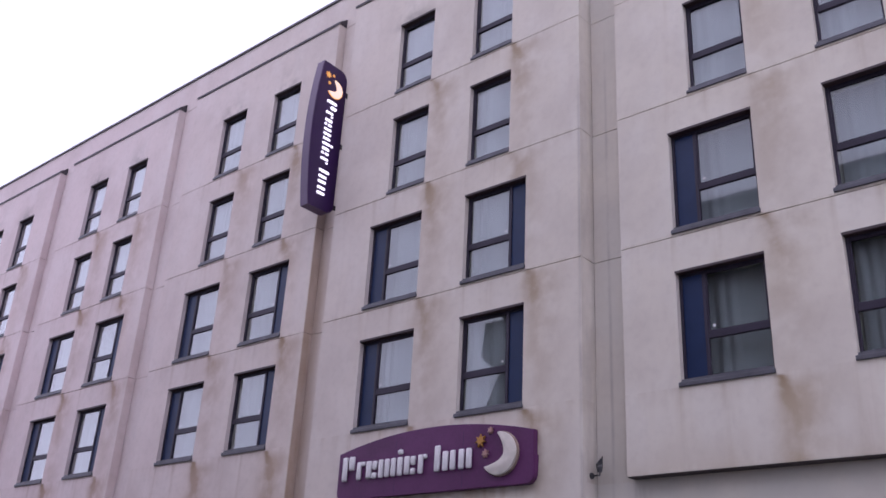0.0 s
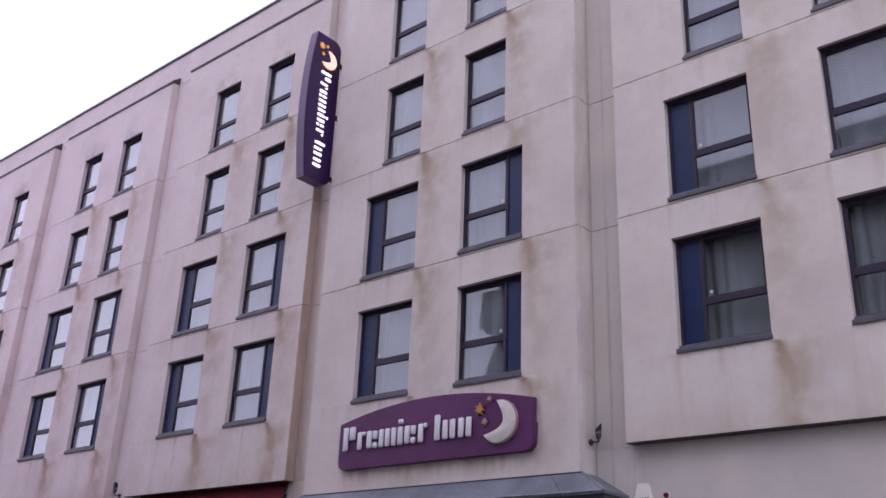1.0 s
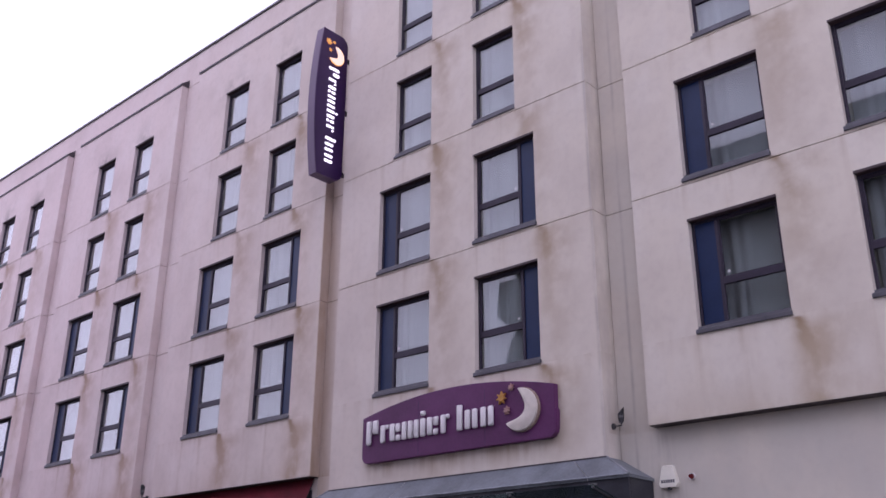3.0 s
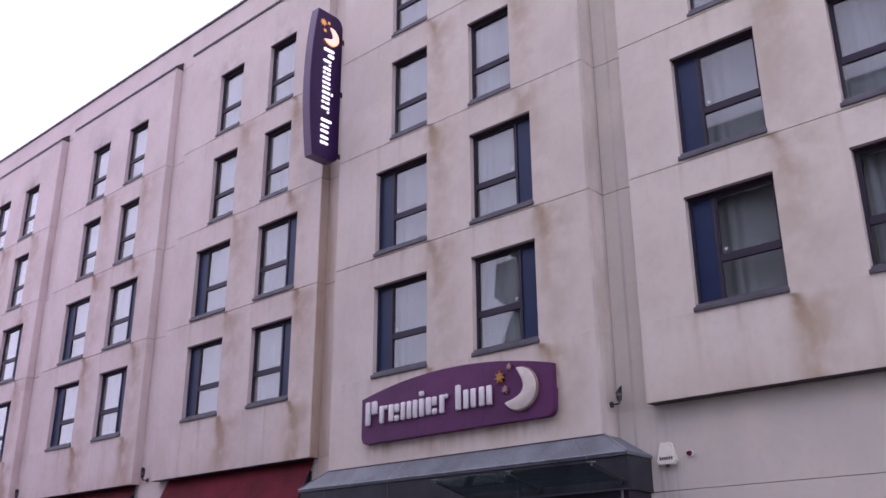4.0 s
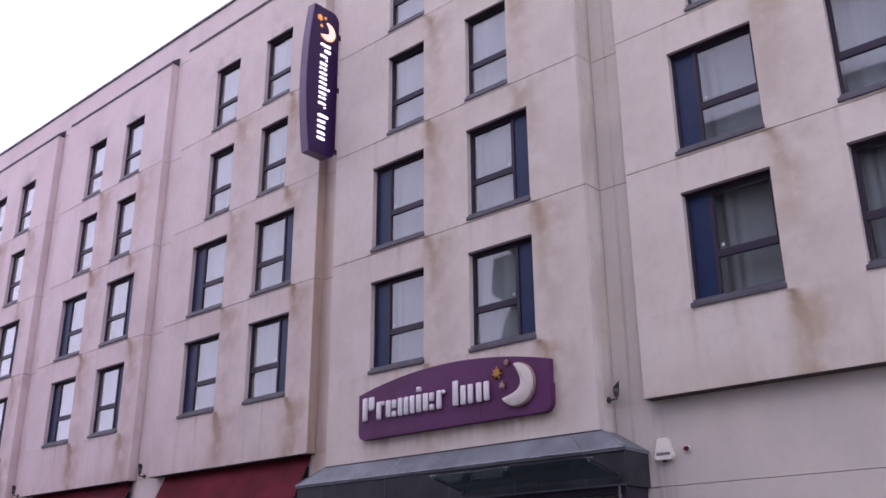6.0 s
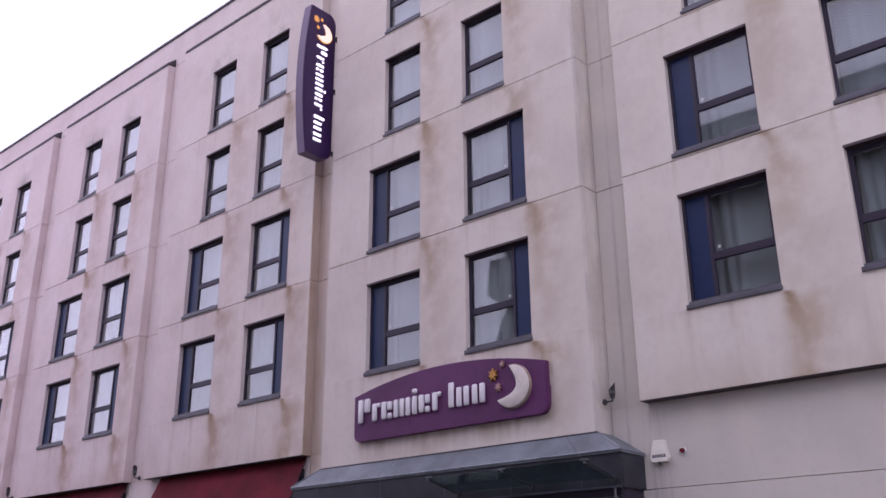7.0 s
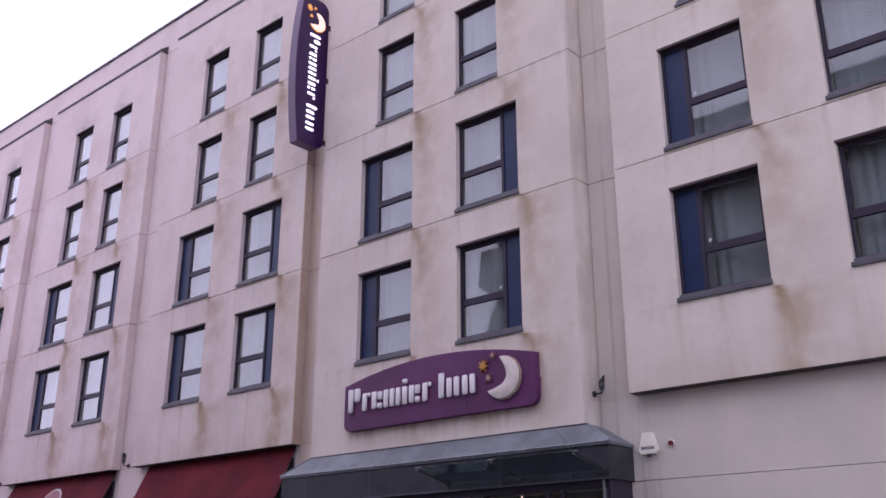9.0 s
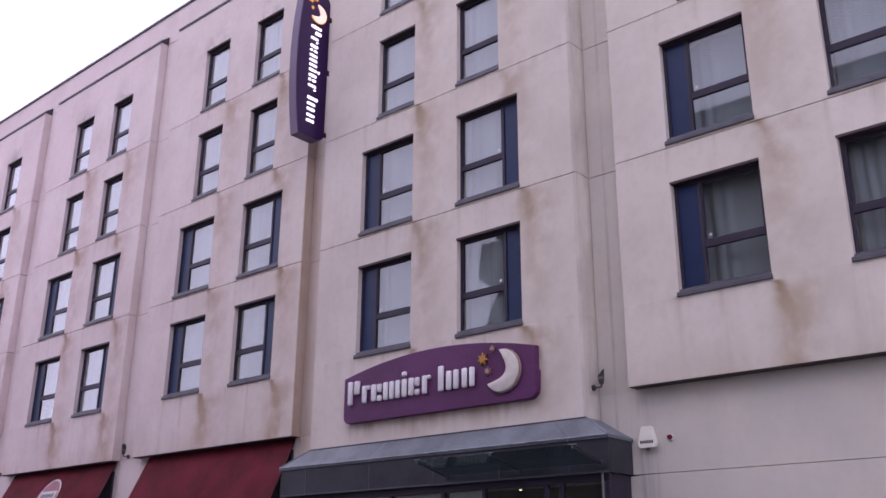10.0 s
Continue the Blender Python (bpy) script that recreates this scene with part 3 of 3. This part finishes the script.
bars(face, down, 0.34, 1.6, 0.04, LIT_WHITE, "lit white bar")
flat = Matrix(((0, -1, 0, 0.05), (1, 0, 0, 0), (0, 0, 1, 0), (0, 0, 0, 1)))
part("moon", prism(crescent(0.26), 0.035, Matrix.Translation((0, -0.42, 3.5)) @ flat, 0.0), LIT_MOON, psign, "warm lit crescent moon")
part("moon_rim", prism(crescent(0.272), 0.02, Matrix.Translation((-0.008, -0.416, 3.496)) @ flat, 0.0), LIT_STAR, psign, "amber lit rim behind the moon")
for sy, sz, sr in ((-0.68, 3.82, 0.1), (-0.5, 3.87, 0.045), (-0.62, 3.6, 0.05)):
    part("star", prism(star(sr), 0.03, Matrix.Translation((0, sy, sz)) @ flat), LIT_STAR, psign, "lit amber star")
for z in (0.28, 2.05, 3.62):
    br = box(-0.19, -0.07, -0.01, 0.309, z, z + 0.07, 0.006)
    box(-0.23, -0.03, 0.29, 0.309, z - 0.06, z + 0.13, 0.004, br)
    part("bracket", br, BLACK, psign, "black steel wall bracket")

# ---- entrance canopy ----
CX0, CX1, CY, EAVE, RIDGE, LOW = -3.46, 4.76, -0.32, 3.87, 4.24, 3.27
canopy = thing("entrance_canopy", (0, 0, 0), "slate grey entrance canopy with hipped lead sheet roof", "canopy")
cuts = [CX0, -2.65, -0.75, 0.95, 2.5, 3.99, CX1]


def quad(bm, *pts):
    return bm.faces.new([bm.verts.new(p) for p in pts])


roof_cuts = [CX0, -0.75, 3.99, CX1]
tops = [-2.9 + (x - CX0) * (4.15 + 2.9) / (CX1 - CX0) for x in roof_cuts]
for k in range(len(roof_cuts) - 1):
    sheet = bmesh.new()
    a, b, c, d = roof_cuts[k] + 0.004, roof_cuts[k + 1] - 0.004, tops[k + 1] - 0.004, tops[k] + 0.004
    if k == 0:
        a, d = CX0 - 0.03, -2.925
    if k == len(roof_cuts) - 2:
        b, c = CX1 + 0.03, 4.175
    quad(sheet, (a, CY - 0.03, EAVE), (b, CY - 0.03, EAVE), (c, -0.004, RIDGE), (d, -0.004, RIDGE))
    quad(sheet, (a, CY - 0.03, EAVE - 0.05), (b, CY - 0.03, EAVE - 0.05), (b, CY - 0.03, EAVE), (a, CY - 0.03, EAVE))
    quad(sheet, (a, CY - 0.03, EAVE - 0.05), (b, CY - 0.03, EAVE - 0.05), (b, CY + 0.03, EAVE - 0.05), (a, CY + 0.03, EAVE - 0.05))
    bmesh.ops.remove_doubles(sheet, verts=sheet.verts, dist=0.001)
    part("roof_sheet", sheet, LEAD, canopy, "weathered lead grey roof sheet")
for x, xr, s in ((CX0, -2.925, -1), (CX1, 4.175, 1)):
    hip = bmesh.new()
    xe = x + 0.03 * s
    quad(hip, (xe, CY - 0.03, EAVE), (xe, BACK - 0.004, EAVE), (xr, BACK - 0.004, RIDGE), (xr, -0.004, RIDGE))
    quad(hip, (xe, CY - 0.03, EAVE - 0.05), (xe, BACK - 0.004, EAVE - 0.05), (xe, BACK - 0.004, EAVE), (xe, CY - 0.03, EAVE))
    quad(hip, (xe, CY - 0.03, EAVE - 0.05), (xe, BACK - 0.004, EAVE - 0.05), (x - 0.03 * s, BACK - 0.004, EAVE - 0.05), (x - 0.03 * s, CY - 0.03, EAVE - 0.05))
    bmesh.ops.remove_doubles(hip, verts=hip.verts, dist=0.001)
    part("hip_sheet", hip, LEAD, canopy, "weathered lead grey hip sheet")
    part("side_fascia", box(min(x, x - 0.05 * s), max(x, x - 0.05 * s), CY + 0.052, BACK - 0.004, LOW, EAVE - 0.052), SLATE, canopy)
for a, b in zip(cuts, cuts[1:]):
    part("fascia_panel", box(a + 0.004, b - 0.004, CY, CY + 0.05, LOW, EAVE - 0.052, 0.004), SLATE, canopy, "slate grey fascia panel")
for x in cuts[1:-1]:
    part("cover_strip", box(x - 0.016, x + 0.016, CY - 0.008, CY - 0.001, LOW + 0.004, EAVE - 0.056, 0.002), FASCIA_EDGE, canopy, "paler grey cover strip")
for a, b in zip(cuts, cuts[1:]):
    part("drip_edge", box(a + 0.005, b - 0.005, CY - 0.014, CY - 0.001, LOW - 0.012, LOW + 0.02, 0.004), FASCIA_EDGE, canopy, "paler grey drip edge")
    part("eave_roll", rod((a + 0.003, CY - 0.034, EAVE - 0.004), (b - 0.003, CY - 0.034, EAVE - 0.004), 0.016, sides=8), LEAD_HIGHLIGHT, canopy, "rolled lead edge, paler for its highlight")
for xe, xr in ((CX0 - 0.03, -2.925), (CX1 + 0.03, 4.175)):
    part("hip_roll", rod((xe, CY - 0.03, EAVE + 0.004), (xr, -0.01, RIDGE + 0.002), 0.017, sides=8), LEAD_HIGHLIGHT, canopy, "lead hip roll, paler for its highlight")
part("flashing", box(-2.918, 4.168, -0.012, -0.002, RIDGE - 0.005, RIDGE + 0.02), FLASHING, canopy, "dark flashing strip along the wall")
part("soffit", box(CX0 + 0.05, CX1 - 0.05, CY + 0.052, -0.004, LOW + 0.01, LOW + 0.05), SLATE, canopy)
glass = thing("glass_awning", (0, 0, 0), "tilted glass awning on steel arms over the entrance", "awning")
for a, b in ((1.22, 2.94), (2.96, 4.65)):
    g = bmesh.new()
    box(a, b, -0.87, 0, -0.006, 0.006, 0.0, g)
    bmesh.ops.transform(g, matrix=Matrix.Translation((0, CY - 0.02, 3.42)) @ Matrix.Rotation(radians(-13), 4, "X"), verts=g.verts)
    part("pane", g, CANOPY_GLASS, glass, "greenish canopy glass").visible_shadow = False
for x in (1.28, 2.95, 4.60):
    arm = rod((x, CY - 0.002, 3.40), (x, CY - 0.82, 3.585), 0.016)
    rod((x, CY - 0.002, 3.40), (x, CY - 0.03, 3.40), 0.06, arm)
    arm = part("arm", arm, BLACK, glass, "dark steel arm")
    clamp = rod((x - 0.07, CY - 0.82, 3.625), (x + 0.07, CY - 0.82, 3.625), 0.014)
    rod((x, CY - 0.82, 3.575), (x, CY - 0.82, 3.64), 0.022, clamp)
    part("clamp", clamp, DULL_STEEL, arm, "bright steel clamp")

# glazed shopfront below the canopy
shop = thing("shopfront", (0, 0, 0), "dark framed glazed shopfront with white blinds", "shopfront", "", "structure")
posts = [-3.36, -1.68, -0.23, 1.12, 2.09, 3.44, 3.76, 4.66]
part("head_rail", box(-3.40, 4.70, -0.24, -0.16, LOW - 0.13, LOW + 0.006, 0.004), FRAME, shop)
part("bottom_rail", box(-3.40, 4.70, -0.24, -0.16, 0.0, 0.16, 0.004), FRAME, shop)
for x in posts:
    part("post", box(x - 0.035, x + 0.035, -0.243, -0.157, 0.162, LOW - 0.132, 0.004), FRAME, shop)
for a, b in zip(posts, posts[1:]):
    part("pane", box(a + 0.036, b - 0.036, -0.203, -0.197, 0.162, LOW - 0.132), GLASS, shop).visible_shadow = False
part("corner_post", rod((4.6, -0.285, 0.0), (4.6, -0.285, LOW - 0.002), 0.024), DULL_STEEL, shop, "slim steel corner post")
part("side_glazing", box(4.66, 4.70, -0.155, BACK - 0.004, 0, LOW - 0.002), FRAME, shop)
part("side_glazing", box(-3.40, -3.36, -0.155, BACK - 0.004, 0, LOW - 0.002), FRAME, shop)
for a, b in ((-3.3, -1.74), (-1.62, -0.29), (-0.17, 1.06), (1.18, 2.03)):
    tagged(part("roller_blind", box(a, b, -0.12, -0.112, 1.0, LOW - 0.14), WHITE), "white roller blind pulled down behind the glass", "blind", "shopfront blinds")
tagged(part("ceiling", box(-3.36, 4.66, -0.15, 4.9, LOW + 0.06, LOW + 0.11), ROOM), "plain lobby ceiling", "ceiling", "", "structure")
spot = thing("downlight", (2.3, 0.6, 3.199), "small warm recessed downlight in the lobby ceiling", "lamp")
part("rim", rod((0, 0, -0.02), (0, 0, 0), 0.04, sides=20), STEEL, spot)
part("bulb", rod((0, 0, -0.03), (0, 0, -0.021), 0.018, sides=20), LAMP_GLOW, spot)


# ---- awnings ----
def awning(i):
    x0, x1 = bay_edges(i)[0] + 0.46, bay_edges(i)[1] - 0.13
    at = thing("awning", (x0, BACK, 3.0), "wine red canvas awning sloping out below the bay", "awning", "shop awnings")
    w = x1 - x0
    n = 40
    bm = bmesh.new()
    prev = None
    for k in range(n + 1):
        u = w * k / n
        sag = 0.012 * abs(math.sin(math.pi * 4 * k / n))
        row = [bm.verts.new((u, y + sag * s, z)) for y, z, s in ((-0.004, 1.66, 0), (-0.30, 1.02, 1), (-0.60, 0.38, 1), (-0.78, 0.0, 0), (-0.79, -0.22, 0))]
        if prev:
            for a in range(4):
                bm.faces.new([prev[a], row[a], row[a + 1], prev[a + 1]])
        prev = row
    bmesh.ops.solidify(bm, geom=bm.faces[:], thickness=0.004)
    cloth = part("canvas", bm, RED, at)
    for u in (0.02, w - 0.02):
        edge = rod((u, -0.02, 1.58), (u, -0.755, 0.0), 0.012, sides=8)
        rod((u, -0.755, 0.0), (u, -0.02, 0.15), 0.012, edge, 8)
        part("side_arm", edge, BLACK, at, "black steel side arm")
    for u in (w * 0.25, w * 0.5, w * 0.75):
        part("rib", rod((u, -0.012, 1.58), (u, -0.755, 0.0), 0.012, sides=8), STEEL, at)
    for k in range(1, 3):
        u = w * k / 3
        seam = bmesh.new()
        for (ya, za), (yb, zb) in (((-0.012, 1.655), (-0.30, 1.02)), ((-0.30, 1.02), (-0.60, 0.38)), ((-0.60, 0.38), (-0.78, 0.0))):
            quad(seam, (u - 0.02, ya - 0.004, za), (u + 0.02, ya - 0.004, za), (u + 0.02, yb - 0.004, zb), (u - 0.02, yb - 0.004, zb))
        bmesh.ops.solidify(seam, geom=seam.faces[:], thickness=0.003)
        part("seam", seam, RED, cloth)
    return cloth, w


for i in (-3, -2, -1):
    aw, w = awning(i)
    # assumed shop window; its dark panel stands in for shade under the awning
    front = thing("shop_window", (bay_edges(i)[0] + 0.45, BACK, 0.0), "assumed dark framed shop window, its panel standing in for awning shade", "window", "shop windows", "structure")
    part("backing", box(0.05, w - 0.1, -0.03, -0.002, 0.4, 4.35), PRINT_AND_SHADE, front, "dark panel standing in for the shade under the awning")
    for a, b, c, d in ((0.0, 0.049, 0.35, 4.4), (w - 0.099, w - 0.05, 0.35, 4.4), (w * 0.5 - 0.03, w * 0.5 + 0.03, 0.401, 4.349), (0.05, w - 0.1, 0.35, 0.399), (0.05, w - 0.1, 4.351, 4.4)):
        part("frame_bar", box(a, b, -0.06, -0.0305 if c > 0.4 and d < 4.35 else -0.002, c, d), FRAME, front)
    if i == -2:
        slope = math.atan2(0.78, 1.66)
        lie = Matrix.Translation((3.0, -0.375, 0.82)) @ Matrix.Rotation(-slope, 4, "X")
        ring = [(0.58 * math.cos(radians(a)), 0.58 * math.sin(radians(a))) for a in range(0, 360, 12)]
        disc = [(0.52 * math.cos(radians(a)), 0.52 * math.sin(radians(a))) for a in range(0, 360, 12)]
        part("printed_ring", prism(ring, 0.004, lie @ Matrix.Translation((0, -0.020, 0))), LOGO_PALE, aw, "pale round border print")
        part("printed_disc", prism(disc, 0.004, lie @ Matrix.Translation((0, -0.025, 0))), LOGO, aw, "faded pink round print")
        part("printed_band", box(-0.46, 0.46, 0, 0.003, -0.12, 0.18), LOGO_PALE, aw, "pale band print").matrix_local = lie @ Matrix.Translation((0, -0.029, 0))
        for k in range(7):
            part("printed_bar", box(-0.38 + k * 0.11, -0.31 + k * 0.11, 0, 0.002, -0.04, 0.09), PRINT_AND_SHADE, aw, "small dark printed bar").matrix_local = lie @ Matrix.Translation((0, -0.032, 0))

# ---- wall fittings ----
def uplight(at, turned):
    lamp = thing("wall_uplight", Matrix.Translation(at) @ Matrix.Rotation(radians(turned), 4, "Z"), "black spot lamp on a short arm, aimed up the wall", "lamp", "wall uplights")
    part("base", rod((0, 0, 0), (0, -0.03, 0), 0.055, sides=20), BLACK, lamp)
    arm = rod((0, -0.03, 0), (0, -0.17, 0.0), 0.014)
    rod((0, -0.17, -0.005), (0, -0.17, 0.07), 0.014, arm)
    part("arm", arm, BLACK, lamp)
    head = part("head", rod((0, -0.17, 0.05), (0, -0.17, 0.13), 0.04, sides=18, r2=0.052), BLACK, lamp)
    part("lens", rod((0, -0.17, 0.131), (0, -0.17, 0.175), 0.047, sides=18, r2=0.042), DULL_STEEL, head, "clouded lamp glass")
    part("collar", rod((0, -0.17, 0.18), (0, -0.17, 0.205), 0.056, sides=18), BLACK, head)
    visor = bmesh.new()
    lo_ring, hi_ring = [], []
    for k in range(13):
        a = radians(-170 + k * 20)
        lo_ring.append(visor.verts.new((0.055 * math.cos(a), -0.17 + 0.055 * math.sin(a), 0.206)))
        hi_ring.append(visor.verts.new((0.06 * math.cos(a), -0.17 + 0.06 * math.sin(a), 0.21 + 0.12 * math.sin(math.pi * (k + 0.4) / 13))))
    for k in range(12):
        visor.faces.new([lo_ring[k], lo_ring[k + 1], hi_ring[k + 1], hi_ring[k]])
    bmesh.ops.solidify(visor, geom=visor.faces[:], thickness=0.004)
    part("visor", visor, BLACK, head)
    for k in range(4):
        a = radians(45 + 90 * k)
        c, d = 0.052 * math.cos(a), 0.052 * math.sin(a)
        part("cage_bar", rod((c, -0.17 + d, 0.128), (c, -0.17 + d, 0.182), 0.006, sides=6), BLACK, head)


uplight((4.17, 0.255, 4.79), 90)
for i in (-3, -2):
    uplight((bay_edges(i)[1] + 0.42, BACK, 4.76), 0)
alarm = thing("alarm_box", (4.91, BACK, 3.69), "ivory plastic alarm box with a dark printed band", "alarm")
body = prism([(0.0, 0.06), (0.04, 0.0), (0.31, 0.0), (0.35, 0.06), (0.275, 0.345), (0.25, 0.36), (0.1, 0.36), (0.075, 0.345)], 0.085, Matrix.Translation((0, -0.088, 0)), 0.012)
cover = part("cover", body, ALARM, alarm)
for k in range(6):
    part("printed_bar", box(0.055 + k * 0.042, 0.055 + k * 0.042 + 0.030, -0.0905, -0.087, 0.075, 0.125), PRINT_AND_SHADE, cover, "small dark printed bar")
part("strobe", rod((0.175, -0.045, -0.035), (0.175, -0.045, 0.002), 0.035, sides=16), BLACK, alarm)
red = thing("alarm_sounder", (5.49, BACK, 3.84), "small dark red round sounder on the wall", "alarm")
part("base", rod((0, 0, 0), (0, -0.03, 0), 0.058, sides=20), WHITE, red)
part("lens", rod((0, -0.03, 0), (0, -0.075, 0), 0.046, sides=20, r2=0.034), RED_LENS, red)
